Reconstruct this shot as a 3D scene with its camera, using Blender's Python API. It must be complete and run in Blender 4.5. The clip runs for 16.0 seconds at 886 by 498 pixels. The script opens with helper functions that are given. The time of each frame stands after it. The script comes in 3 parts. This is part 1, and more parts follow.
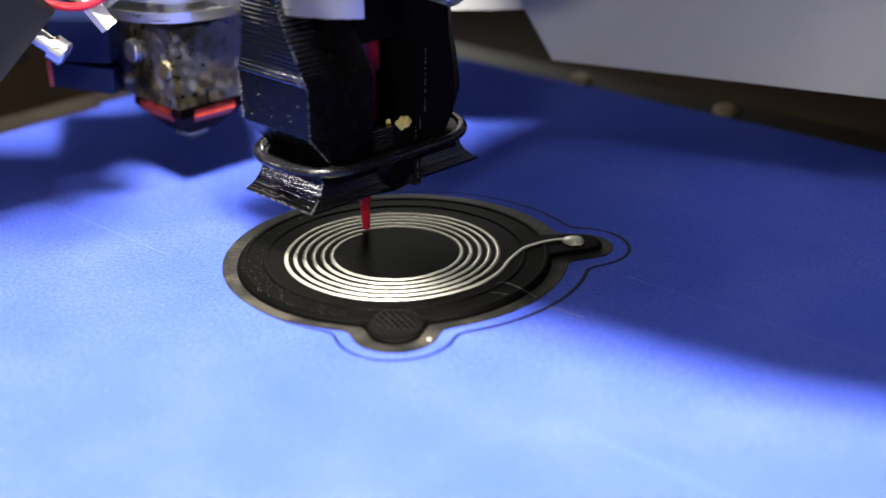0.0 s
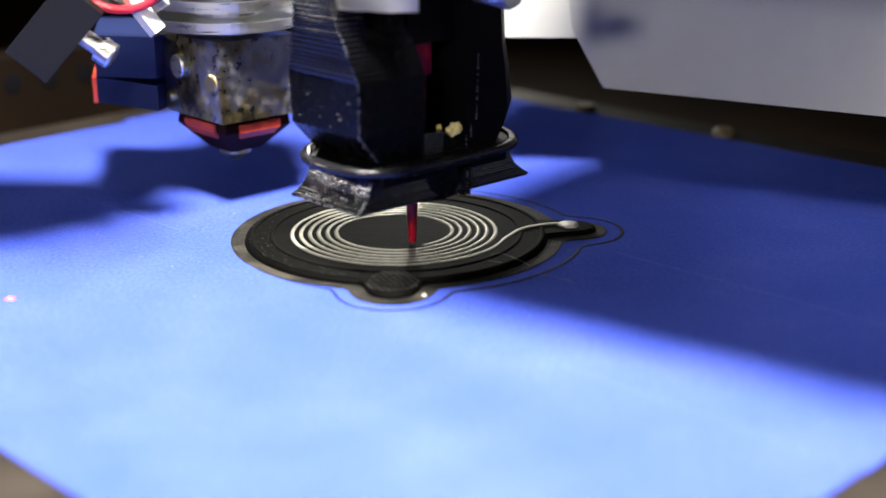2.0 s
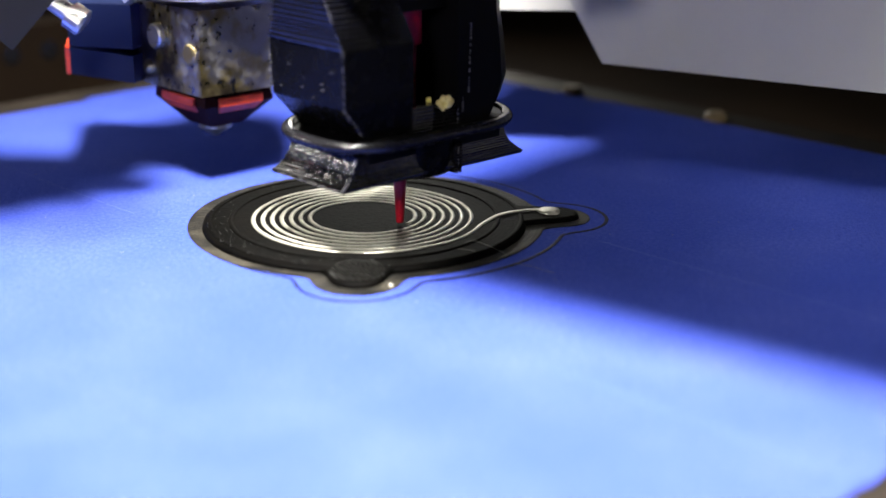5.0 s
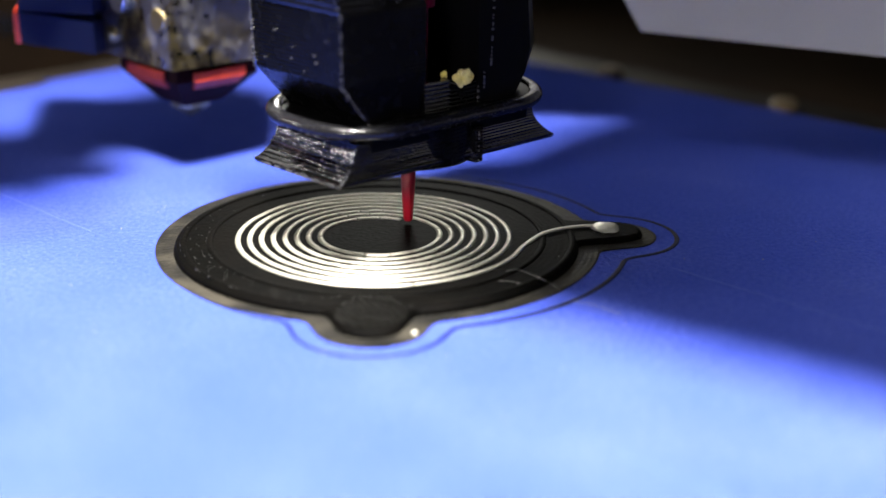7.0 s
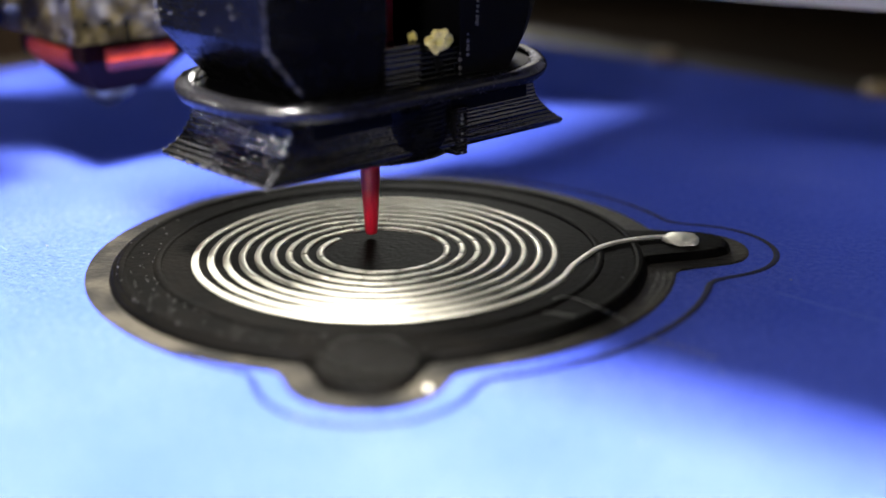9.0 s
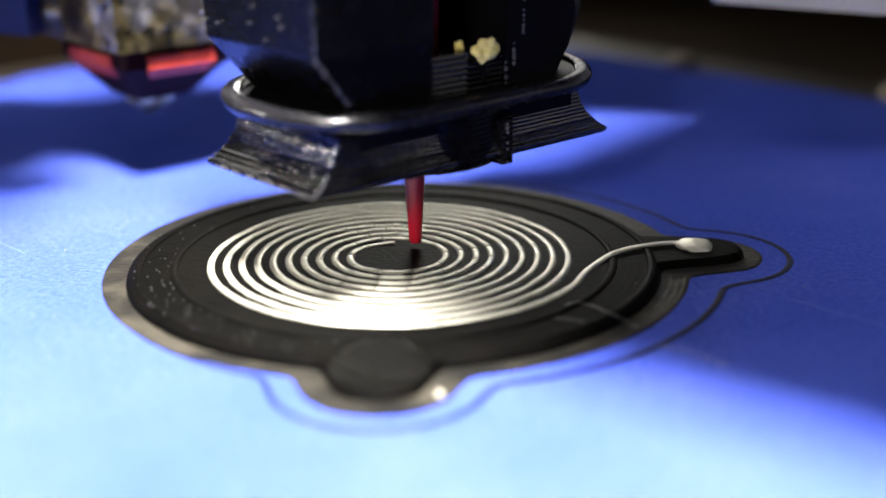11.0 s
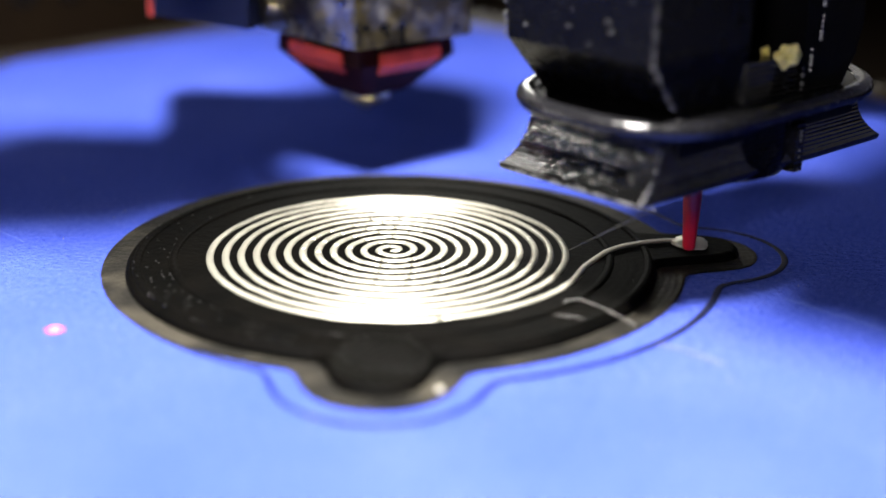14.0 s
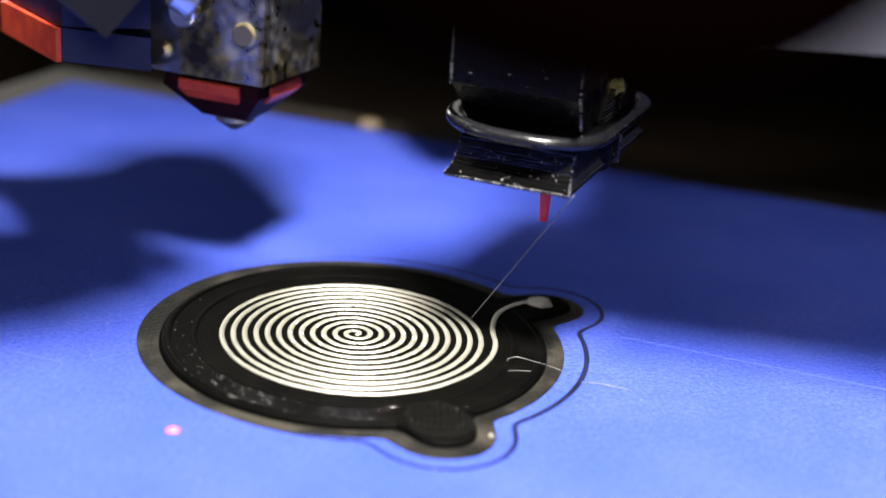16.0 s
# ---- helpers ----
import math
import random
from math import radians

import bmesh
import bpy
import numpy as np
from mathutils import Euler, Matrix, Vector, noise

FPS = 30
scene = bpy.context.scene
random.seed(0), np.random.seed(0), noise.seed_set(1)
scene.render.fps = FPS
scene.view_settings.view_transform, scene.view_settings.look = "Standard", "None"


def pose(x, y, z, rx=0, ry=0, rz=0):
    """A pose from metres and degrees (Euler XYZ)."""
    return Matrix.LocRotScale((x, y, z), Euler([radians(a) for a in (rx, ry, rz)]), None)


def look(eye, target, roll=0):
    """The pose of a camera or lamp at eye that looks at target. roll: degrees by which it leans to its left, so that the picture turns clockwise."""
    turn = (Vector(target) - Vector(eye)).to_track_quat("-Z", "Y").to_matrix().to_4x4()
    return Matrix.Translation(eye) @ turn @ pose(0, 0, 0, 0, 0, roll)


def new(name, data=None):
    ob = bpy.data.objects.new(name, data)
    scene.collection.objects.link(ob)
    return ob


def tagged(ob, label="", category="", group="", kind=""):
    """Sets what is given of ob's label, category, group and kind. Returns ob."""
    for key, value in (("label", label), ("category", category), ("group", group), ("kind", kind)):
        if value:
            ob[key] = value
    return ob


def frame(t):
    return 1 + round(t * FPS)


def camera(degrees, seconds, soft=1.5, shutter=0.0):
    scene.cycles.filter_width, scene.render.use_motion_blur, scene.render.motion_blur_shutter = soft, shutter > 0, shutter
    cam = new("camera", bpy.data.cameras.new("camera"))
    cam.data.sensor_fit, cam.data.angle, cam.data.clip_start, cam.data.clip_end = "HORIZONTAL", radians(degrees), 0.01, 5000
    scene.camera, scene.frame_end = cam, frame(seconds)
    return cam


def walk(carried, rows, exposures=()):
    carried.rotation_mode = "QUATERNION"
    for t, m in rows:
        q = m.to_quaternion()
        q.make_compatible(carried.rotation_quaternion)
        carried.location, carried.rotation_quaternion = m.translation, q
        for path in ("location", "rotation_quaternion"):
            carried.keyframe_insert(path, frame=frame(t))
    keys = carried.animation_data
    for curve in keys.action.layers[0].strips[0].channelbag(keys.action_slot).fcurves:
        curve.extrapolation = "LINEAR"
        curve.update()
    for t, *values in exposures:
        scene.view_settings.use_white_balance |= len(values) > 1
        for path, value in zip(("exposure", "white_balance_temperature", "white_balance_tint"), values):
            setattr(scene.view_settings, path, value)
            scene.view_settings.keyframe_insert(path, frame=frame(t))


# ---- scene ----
cam = camera(36.29, 16.0, soft=1.6)
M = 0.001            # the plan is in millimetres


def aim(x, y, z, yaw, pitch, roll):
    a, b = radians(yaw), radians(pitch)
    eye = Vector((x, y, z)) * M
    way = Vector((-math.sin(a) * math.cos(b), math.cos(a) * math.cos(b), math.sin(b)))
    return look(eye, eye + way * 0.1, roll)


# seconds, place in mm, yaw, pitch and roll in degrees
walk(cam, [(t, aim(*row)) for t, *row in (
    (0, 8.04, -138.08, 60.26, 1.103, -23.193, -0.989),
    (0.5, 7.34, -137.69, 59.07, 2.052, -23.105, -0.652),
    (1, 7.45, -142.52, 56.62, 1.318, -22.702, -0.186),
    (1.5, 7.41, -143.90, 52.29, 1.138, -20.571, -0.217),
    (2, 11.31, -149.42, 47.52, 2.266, -18.147, -0.191),
    (2.5, 17.18, -152.46, 49.02, 4.657, -16.956, -0.581),
    (3, 18.66, -152.58, 49.15, 4.992, -16.758, -0.954),
    (3.5, 17.04, -147.41, 49.20, 3.851, -17.988, -0.798),
    (4, 13.88, -145.18, 51.70, 3.039, -18.765, -0.260),
    (4.5, 13.39, -143.56, 47.78, 2.154, -18.456, 0.326),
    (7, 8.84, -111.05, 39.34, 1.604, -19.744, 0.473),
    (7.5, 7.25, -102.76, 36.03, 1.068, -19.601, 0.813),
    (8, 7.14, -94.64, 33.74, 1.573, -19.831, 0.618),
    (8.5, 7.57, -87.40, 31.05, 2.166, -19.465, 0.253),
    (9, 7.99, -83.95, 29.75, 2.623, -18.975, -0.312),
    (9.5, 8.61, -84.41, 31.27, 3.419, -19.720, -0.271),
    (10, 8.76, -84.62, 30.88, 3.770, -19.317, -0.506),
    (12.5, 7.90, -83.75, 29.82, 3.055, -18.763, -0.236),
    (13, 7.76, -83.73, 29.97, 2.963, -18.869, -0.018),
    (13.5, 8.15, -83.11, 30.70, 3.205, -19.319, -0.190),
    (14, 7.54, -84.71, 30.87, 2.829, -19.499, 0.580),
    (14.5, 7.97, -88.09, 31.51, 3.234, -18.746, -0.288),
    (15, 0.49, -93.71, 32.24, 1.024, -18.153, 0.362),
    (15.5, -16.23, -102.68, 40.92, -8.218, -18.958, 1.364),
    (16, -39.12, -105.48, 50.40, -24.085, -20.037, 4.340),
)], exposures=((0, -0.08), (3, 0.05), (4.5, 0.0), (7, 0.0), (8.5, 0.38), (13, 0.48), (13.5, 0.2), (14, -0.2), (15, -0.5), (15.5, -0.6), (16, -0.5)))

# ---------------------------------------------------------------- light
world = bpy.data.worlds.new("world")
scene.world = world
world.use_nodes = True
world.node_tree.nodes["Background"].inputs[0].default_value = (0.5, 0.6, 0.8, 1)
world.node_tree.nodes["Background"].inputs[1].default_value = 0.02


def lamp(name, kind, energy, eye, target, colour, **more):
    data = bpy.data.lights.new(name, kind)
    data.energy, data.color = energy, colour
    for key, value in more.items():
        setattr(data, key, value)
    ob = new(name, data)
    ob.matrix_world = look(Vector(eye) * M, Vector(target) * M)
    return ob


# the work lamp over the front of the bed, unseen like the other four
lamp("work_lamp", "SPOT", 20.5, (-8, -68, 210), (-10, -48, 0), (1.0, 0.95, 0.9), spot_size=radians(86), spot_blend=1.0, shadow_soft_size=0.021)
# added fill for the white cover and the head's front
lamp("front_fill", "AREA", 0.44, (-60, -250, 110), (15, 5, 8), (1.0, 0.95, 0.9), shape="RECTANGLE", size=0.04, size_y=0.025)
# added fill, a narrow cone that lifts the shadow on the right
lamp("side_fill", "SPOT", 3.4, (235, -150, 165), (50, 2, 0), (1.0, 0.95, 0.9), spot_size=radians(27), spot_blend=1.0, shadow_soft_size=0.03)
# placed on the left for the glints on neck and foot
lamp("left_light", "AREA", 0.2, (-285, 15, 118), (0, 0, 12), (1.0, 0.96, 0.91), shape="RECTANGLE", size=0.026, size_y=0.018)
# placed at the back for the glare on the silver ink
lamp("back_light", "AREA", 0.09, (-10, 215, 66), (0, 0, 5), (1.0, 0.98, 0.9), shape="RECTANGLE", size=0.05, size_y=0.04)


# ---------------------------------------------------------------- materials
def material(name, base, rough=0.5, metal=0.0, spec=0.5):
    m = bpy.data.materials.new(name)
    m.use_nodes = True
    b = m.node_tree.nodes["Principled BSDF"]
    b.inputs["Base Color"].default_value = (*base, 1)
    b.inputs["Roughness"].default_value = rough
    b.inputs["Metallic"].default_value = metal
    b.inputs["Specular IOR Level"].default_value = spec
    return m


def node(m, kind, **values):
    n = m.node_tree.nodes.new(kind)
    for key, value in values.items():
        if key in n.inputs:
            n.inputs[key].default_value = value
    return n


def join(m, a, out, b, into):
    m.node_tree.links.new(a.outputs[out], b.inputs[into])


def body(m):
    return m.node_tree.nodes["Principled BSDF"]


def coords(m, stretch=(1, 1, 1), turn=0.0):
    """Object coordinates in millimetres."""
    tc = m.node_tree.nodes.new("ShaderNodeTexCoord")
    mp = m.node_tree.nodes.new("ShaderNodeMapping")
    mp.inputs["Scale"].default_value = [s * 1000 for s in stretch]
    mp.inputs["Rotation"].default_value = (0, 0, turn)
    join(m, tc, "Object", mp, "Vector")
    return mp


def noise_of(m, at, scale, detail=3.0, rough=0.5):
    n = node(m, "ShaderNodeTexNoise", Scale=scale, Detail=detail, Roughness=rough)
    join(m, at, "Vector", n, "Vector")
    return n


def tint(m, fac, stops, into="Base Color"):
    r = m.node_tree.nodes.new("ShaderNodeValToRGB")
    while len(r.color_ramp.elements) < len(stops):
        r.color_ramp.elements.new(0.5)
    for e, (pos, c) in zip(r.color_ramp.elements, stops):
        e.position, e.color = pos, (*c, 1) if len(c) == 3 else c
    join(m, fac[0], fac[1], r, "Fac")
    join(m, r, "Color", body(m), into)
    return r


def relief(m, heights, distance):
    """heights: (node, output, weight) added up into one bump."""
    last = None
    for n, out, w in heights:
        k = m.node_tree.nodes.new("ShaderNodeMath")
        k.operation = "MULTIPLY"
        k.inputs[1].default_value = w
        join(m, n, out, k, 0)
        if last:
            s = m.node_tree.nodes.new("ShaderNodeMath")
            s.operation = "ADD"
            join(m, last, 0, s, 0)
            join(m, k, 0, s, 1)
            k = s
        last = k
    b = node(m, "ShaderNodeBump", Strength=1.0, Distance=distance * M)
    join(m, last, 0, b, "Height")
    join(m, b, "Normal", body(m), "Normal")


def wave_of(m, at, scale, direction="Z", distort=0.0, kind="BANDS"):
    w = m.node_tree.nodes.new("ShaderNodeTexWave")
    w.wave_type = kind
    if kind == "BANDS":
        w.bands_direction = direction
    else:
        w.rings_direction = direction
    w.inputs["Scale"].default_value = scale
    w.inputs["Distortion"].default_value = distort
    w.inputs["Detail Scale"].default_value = 0.6
    join(m, at, "Vector", w, "Vector")
    return w


def grey(a):
    return (a, a, a)


# blue crepe masking tape
TAPE = material("blue_crepe_tape", (0.03, 0.09, 0.6), 0.7, 0, 0.0)
at = coords(TAPE)
long = coords(TAPE, (0.7, 1.7, 1), radians(10))
big, fine, crepe = noise_of(TAPE, at, 0.07, 4), noise_of(TAPE, at, 2.2, 4, 0.7), noise_of(TAPE, long, 1.9, 3, 0.6)
mix = node(TAPE, "ShaderNodeMath")
mix.operation = "ADD"
half = node(TAPE, "ShaderNodeMath")
half.operation = "MULTIPLY"
half.inputs[1].default_value = 0.55
join(TAPE, fine, "Fac", half, 0)
part_big = node(TAPE, "ShaderNodeMath")
part_big.operation = "MULTIPLY"
part_big.inputs[1].default_value = 0.28
join(TAPE, big, "Fac", part_big, 0)
join(TAPE, part_big, 0, mix, 0)
join(TAPE, half, 0, mix, 1)
tint(TAPE, (mix, 0), [(0.26, (0.03, 0.057, 0.35)), (0.415, (0.047, 0.077, 0.4)), (0.57, (0.08, 0.112, 0.455))])
relief(TAPE, [(fine, "Fac", 0.7), (crepe, "Fac", 1.0)], 0.55)

FRAY = material("frayed_tape_edge", (0.07, 0.11, 0.42), 0.7, 0, 0.1)
# black printed plastic, layer upon layer
LAYERED = material("layered_black_plastic", (0.0018, 0.0018, 0.002), 0.2, 0, 0.12)
at = coords(LAYERED)
w, n = wave_of(LAYERED, at, 0.92, "Z", 0.35), noise_of(LAYERED, at, 0.8, 3)
relief(LAYERED, [(w, "Fac", 1.0), (n, "Fac", 0.6)], 0.03)
tint(LAYERED, (n, "Fac"), [(0.3, grey(0.14)), (0.7, grey(0.34))], "Roughness")
COARSE = material("coarse_layered_black_plastic", (0.008, 0.008, 0.009), 0.2, 0, 0.8)
at = coords(COARSE)
w, n = wave_of(COARSE, at, 0.92, "Z", 1.2), noise_of(COARSE, at, 1.6, 3)
relief(COARSE, [(w, "Fac", 1.0), (n, "Fac", 1.0)], 0.22)
GLINT = material("glossy_black_layers", (0.002, 0.002, 0.0025), 0.14, 0, 1.0)
at = coords(GLINT)
relief(GLINT, [(noise_of(GLINT, at, 2.5, 3), "Fac", 1.0)], 0.025)
BEAD = material("glossy_black_blobs", (0.03, 0.03, 0.03), 0.28, 0, 1.0)
FOOT = material("glossy_rough_printed_foot", (0.0015, 0.0015, 0.0015), 0.12, 0, 1.0)
at, flat = coords(FOOT), coords(FOOT, (0.35, 0.35, 2.2))
w = wave_of(FOOT, at, 1.25, "Z", 0.6)
relief(FOOT, [(noise_of(FOOT, flat, 1.1, 3, 0.6), "Fac", 0.9), (noise_of(FOOT, at, 3.2, 2, 0.6), "Fac", 0.45), (w, "Fac", 0.45)], 0.055)
SMOOTH = material("smooth_black_plastic", (0.0015, 0.0015, 0.0018), 0.4, 0, 0.1)
at = coords(SMOOTH)
relief(SMOOTH, [(noise_of(SMOOTH, at, 0.5, 3), "Fac", 1.0)], 0.05)
RUBBER = material("black_rubber", (0.006, 0.006, 0.007), 0.25, 0, 0.4)
at = coords(RUBBER)
n = noise_of(RUBBER, at, 3.0, 2)
tint(RUBBER, (n, "Fac"), [(0.35, grey(0.16)), (0.7, grey(0.3))], "Roughness")

# the printed disc: matt black with the tracks of the nozzle
DISC = material("printed_black_disc", (0.003, 0.003, 0.003), 0.6, 0, 0.02)
at = coords(DISC)
rings, n, spots = wave_of(DISC, at, 0.62, "Z", 0.3, "RINGS"), noise_of(DISC, at, 0.35, 4), noise_of(DISC, at, 2.4, 2)
relief(DISC, [(rings, "Fac", 0.1), (spots, "Fac", 1.0)], 0.05)
tint(DISC, (n, "Fac"), [(0.35, (0.0008, 0.0008, 0.0007)), (0.7, (0.0018, 0.0016, 0.0013))])
TABTOP = material("hatched_black_tab", (0.003, 0.003, 0.0026), 0.4, 0, 0.06)
at = coords(TABTOP, (1, 1, 1), radians(-28))
w, n = wave_of(TABTOP, at, 0.5, "X", 0.5), noise_of(TABTOP, at, 1.2, 3)
relief(TABTOP, [(w, "Fac", 1.0), (n, "Fac", 0.4)], 0.14)
BRIM = material("thin_grey_brim", (0.05, 0.047, 0.042), 0.6, 0, 0.1)
at = coords(BRIM)
n, f, rings = noise_of(BRIM, at, 0.22, 4), noise_of(BRIM, at, 2.0, 3), wave_of(BRIM, at, 0.7, "Z", 1.0, "RINGS")
tint(BRIM, (n, "Fac"), [(0.3, (0.003, 0.003, 0.0027)), (0.48, (0.009, 0.0085, 0.0072)), (0.75, (0.04, 0.036, 0.027))])
relief(BRIM, [(rings, "Fac", 0.12), (f, "Fac", 1.0)], 0.1)
SKIRT = material("thin_dark_skirt", (0.016, 0.018, 0.05), 0.6, 0, 0.08)
at = coords(SKIRT)
tint(SKIRT, (noise_of(SKIRT, at, 0.3, 2), "Fac"), [(0.3, (0.004, 0.005, 0.012)), (0.75, (0.010, 0.014, 0.05))])

# silver ink
INK = material("silver_ink", (0.52, 0.51, 0.43), 0.35, 0.9, 0.5)
at = coords(INK)
n, f = noise_of(INK, at, 1.2, 3), noise_of(INK, at, 4.0, 2)
tint(INK, (n, "Fac"), [(0.3, grey(0.42)), (0.75, grey(0.6))], "Roughness")
relief(INK, [(n, "Fac", 1.0), (f, "Fac", 0.4)], 0.05)

RED = material("red_tip_plastic", (0.4, 0.007, 0.022), 0.35)
body(RED).inputs["Subsurface Weight"].default_value = 0.15
body(RED).inputs["Subsurface Radius"].default_value = (0.001, 0.0004, 0.0004)
SOCK = material("red_silicone", (0.62, 0.06, 0.025), 0.45)
at = coords(SOCK)
tint(SOCK, (noise_of(SOCK, at, 0.5, 3), "Fac"), [(0.3, (0.4, 0.03, 0.015)), (0.7, (0.7, 0.08, 0.03))])
# the sock's body is dark red, its lips bright red
DARK_SOCK = material("dark_red_silicone", (0.018, 0.003, 0.003), 0.6, 0, 0.1)
CRUMB = material("yellow_residue", (0.72, 0.62, 0.22), 0.6)
at = coords(CRUMB)
tint(CRUMB, (noise_of(CRUMB, at, 1.5, 3), "Fac"), [(0.3, (0.42, 0.34, 0.08)), (0.7, (0.62, 0.54, 0.2))])

BLOCK = material("scorched_aluminium", (0.5, 0.5, 0.5), 0.3, 1.0)
at = coords(BLOCK)
n, f = noise_of(BLOCK, at, 0.13, 4, 0.55), noise_of(BLOCK, at, 0.9, 4)
tint(BLOCK, (n, "Fac"), [(0.34, (0.05, 0.04, 0.03)), (0.43, (0.32, 0.26, 0.11)), (0.52, (0.42, 0.41, 0.40)), (0.75, (0.55, 0.55, 0.57))])
tint(BLOCK, (f, "Fac"), [(0.3, grey(0.22)), (0.7, grey(0.5))], "Roughness")
relief(BLOCK, [(f, "Fac", 1.0)], 0.08)
STEEL = material("bright_steel", (0.78, 0.78, 0.76), 0.3, 1.0)
at = coords(STEEL, (0.3, 0.3, 3))
n = noise_of(STEEL, at, 0.8, 3)
tint(STEEL, (n, "Fac"), [(0.3, grey(0.26)), (0.7, grey(0.36))], "Roughness")
BRASS = material("dull_brass", (0.5, 0.42, 0.24), 0.35, 1.0)
TAN = material("tan_screw_cap", (0.12, 0.09, 0.05), 0.5)
WHITE = material("white_panel_paint", (0.5, 0.5, 0.48), 0.5)
at = coords(WHITE)
tint(WHITE, (noise_of(WHITE, at, 0.06, 4), "Fac"), [(0.3, (0.27, 0.27, 0.26)), (0.7, (0.32, 0.32, 0.31))])
FAN = material("fan_black_plastic", (0.03, 0.029, 0.024), 0.6, 0, 0.2)
at = coords(FAN)
relief(FAN, [(noise_of(FAN, at, 2.0, 3), "Fac", 1.0)], 0.05)
NAVY = material("dark_blue_shroud", (0.006, 0.011, 0.045), 0.45, 0, 0.3)
WIRE = material("red_wire_sleeve", (0.65, 0.02, 0.03), 0.3)
BWIRE = material("black_wire_sleeve", (0.012, 0.012, 0.012), 0.35)
BONE = material("white_connector_plastic", (0.7, 0.68, 0.6), 0.4)
PLATE = material("bare_bed_plate", (0.22, 0.20, 0.17), 0.6, 0, 0.1)
at = coords(PLATE)
n = noise_of(PLATE, at, 0.12, 5)
tint(PLATE, (n, "Fac"), [(0.3, (0.009, 0.007, 0.0055)), (0.7, (0.021, 0.017, 0.013))])
BASE = material("brown_machine_base", (0.03, 0.018, 0.01), 0.7, 0, 0.08)
at = coords(BASE)
tint(BASE, (noise_of(BASE, at, 0.03, 5), "Fac"), [(0.3, (0.005, 0.003, 0.0018)), (0.7, (0.012, 0.007, 0.0035))])
WALLS = material("dark_machine_wall", (0.02, 0.016, 0.014), 0.7, 0, 0.08)
at = coords(WALLS)
tint(WALLS, (noise_of(WALLS, at, 0.02, 4), "Fac"), [(0.3, (0.004, 0.003, 0.0022)), (0.7, (0.008, 0.0056, 0.004))])
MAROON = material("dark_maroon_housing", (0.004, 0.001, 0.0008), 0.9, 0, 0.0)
FIBRE = material("fine_clear_fibre", (0.2, 0.2, 0.19), 0.25)
GLOW = bpy.data.materials.new("laser_spot")
GLOW.use_nodes = True
body(GLOW).inputs["Base Color"].default_value = (0.6, 0.02, 0.1, 1)
body(GLOW).inputs["Emission Color"].default_value = (1.0, 0.25, 0.42, 1)
body(GLOW).inputs["Emission Strength"].default_value = 5.0
HALO = bpy.data.materials.new("laser_spot_edge")
HALO.use_nodes = True
body(HALO).inputs["Base Color"].default_value = (0.25, 0.04, 0.4, 1)
body(HALO).inputs["Emission Color"].default_value = (0.8, 0.05, 0.35, 1)
body(HALO).inputs["Emission Strength"].default_value = 0.45


# ---------------------------------------------------------------- mesh helpers
def mesh_of(name, bm, mat, smooth=False):
    bmesh.ops.recalc_face_normals(bm, faces=bm.faces)
    me = bpy.data.meshes.new(name)
    for f in bm.faces:
        f.smooth = smooth
    bm.to_mesh(me)
    bm.free()
    me.materials.append(mat)
    return me


def part(name, bm, mat, parent=None, label="", smooth=False):
    ob = new(name, mesh_of(name, bm, mat, smooth))
    if parent:
        ob.parent = parent
    if label:
        ob["label"] = label
    return ob


def soften(bm, width, segments=2, angle=30):
    edges = [e for e in bm.edges if len(e.link_faces) == 2 and e.calc_face_angle(0) > radians(angle)]
    bmesh.ops.bevel(bm, geom=edges, offset=width * M, segments=segments, affect="EDGES", profile=0.5)
    return bm


def loft(levels, closed=True):
    """levels: lists of equally many points (mm), bottom to top; caps at both ends."""
    bm = bmesh.new()
    rings = [[bm.verts.new(Vector(p) * M) for p in level] for level in levels]
    for lo, hi in zip(rings, rings[1:]):
        n = len(lo)
        for i in range(n if closed else n - 1):
            bm.faces.new((lo[i], lo[(i + 1) % n], hi[(i + 1) % n], hi[i]))
    bm.faces.new(rings[0][::-1])
    bm.faces.new(rings[-1])
    return bm


def ridged(levels, pitch=0.34, depth=0.07):
    """Printed layers: the levels filled in, each layer with a rounded edge."""
    rows = []
    for lo, hi in zip(levels, levels[1:]):
        count = max(1, round((hi[0][2] - lo[0][2]) / pitch))
        for k in range(count):
            for share, out in ((0.0, -depth), (0.25, depth * 0.7), (0.5, depth), (0.75, depth * 0.7)):
                e = (k + share) / count
                ring = [Vector(p).lerp(Vector(q), e) for p, q in zip(lo, hi)]
                c = sum(ring, Vector()) / len(ring)
                jit = out + depth * 0.35 * noise.noise(Vector((k * 3.3, lo[0][2], 5)))
                rows.append([p + Vector((p.x - c.x, p.y - c.y, 0)).normalized() * jit for p in ring])
    rows.append(levels[-1])
    return loft(rows)


def beads(lines, step=0.3, r=0.12):
    """Tiny blobs of plastic left along the seams; lines: pairs of points."""
    bm = bmesh.new()
    for p, q in lines:
        p, q = Vector(p), Vector(q)
        n = max(2, int((q - p).length / step))
        for k in range(n):
            if random.random() < 0.25:
                continue
            c = p.lerp(q, (k + random.uniform(-0.3, 0.3)) / n)
            bmesh.ops.create_icosphere(bm, subdivisions=1, radius=r * random.uniform(0.6, 1.3) * M, matrix=Matrix.Translation(c * M))
    return bm


Q = math.sqrt(0.5)


def ab(a, b, z):
    """The head's own axes lie 45 degrees to the machine's."""
    return ((a - b) * Q, (a + b) * Q, z)


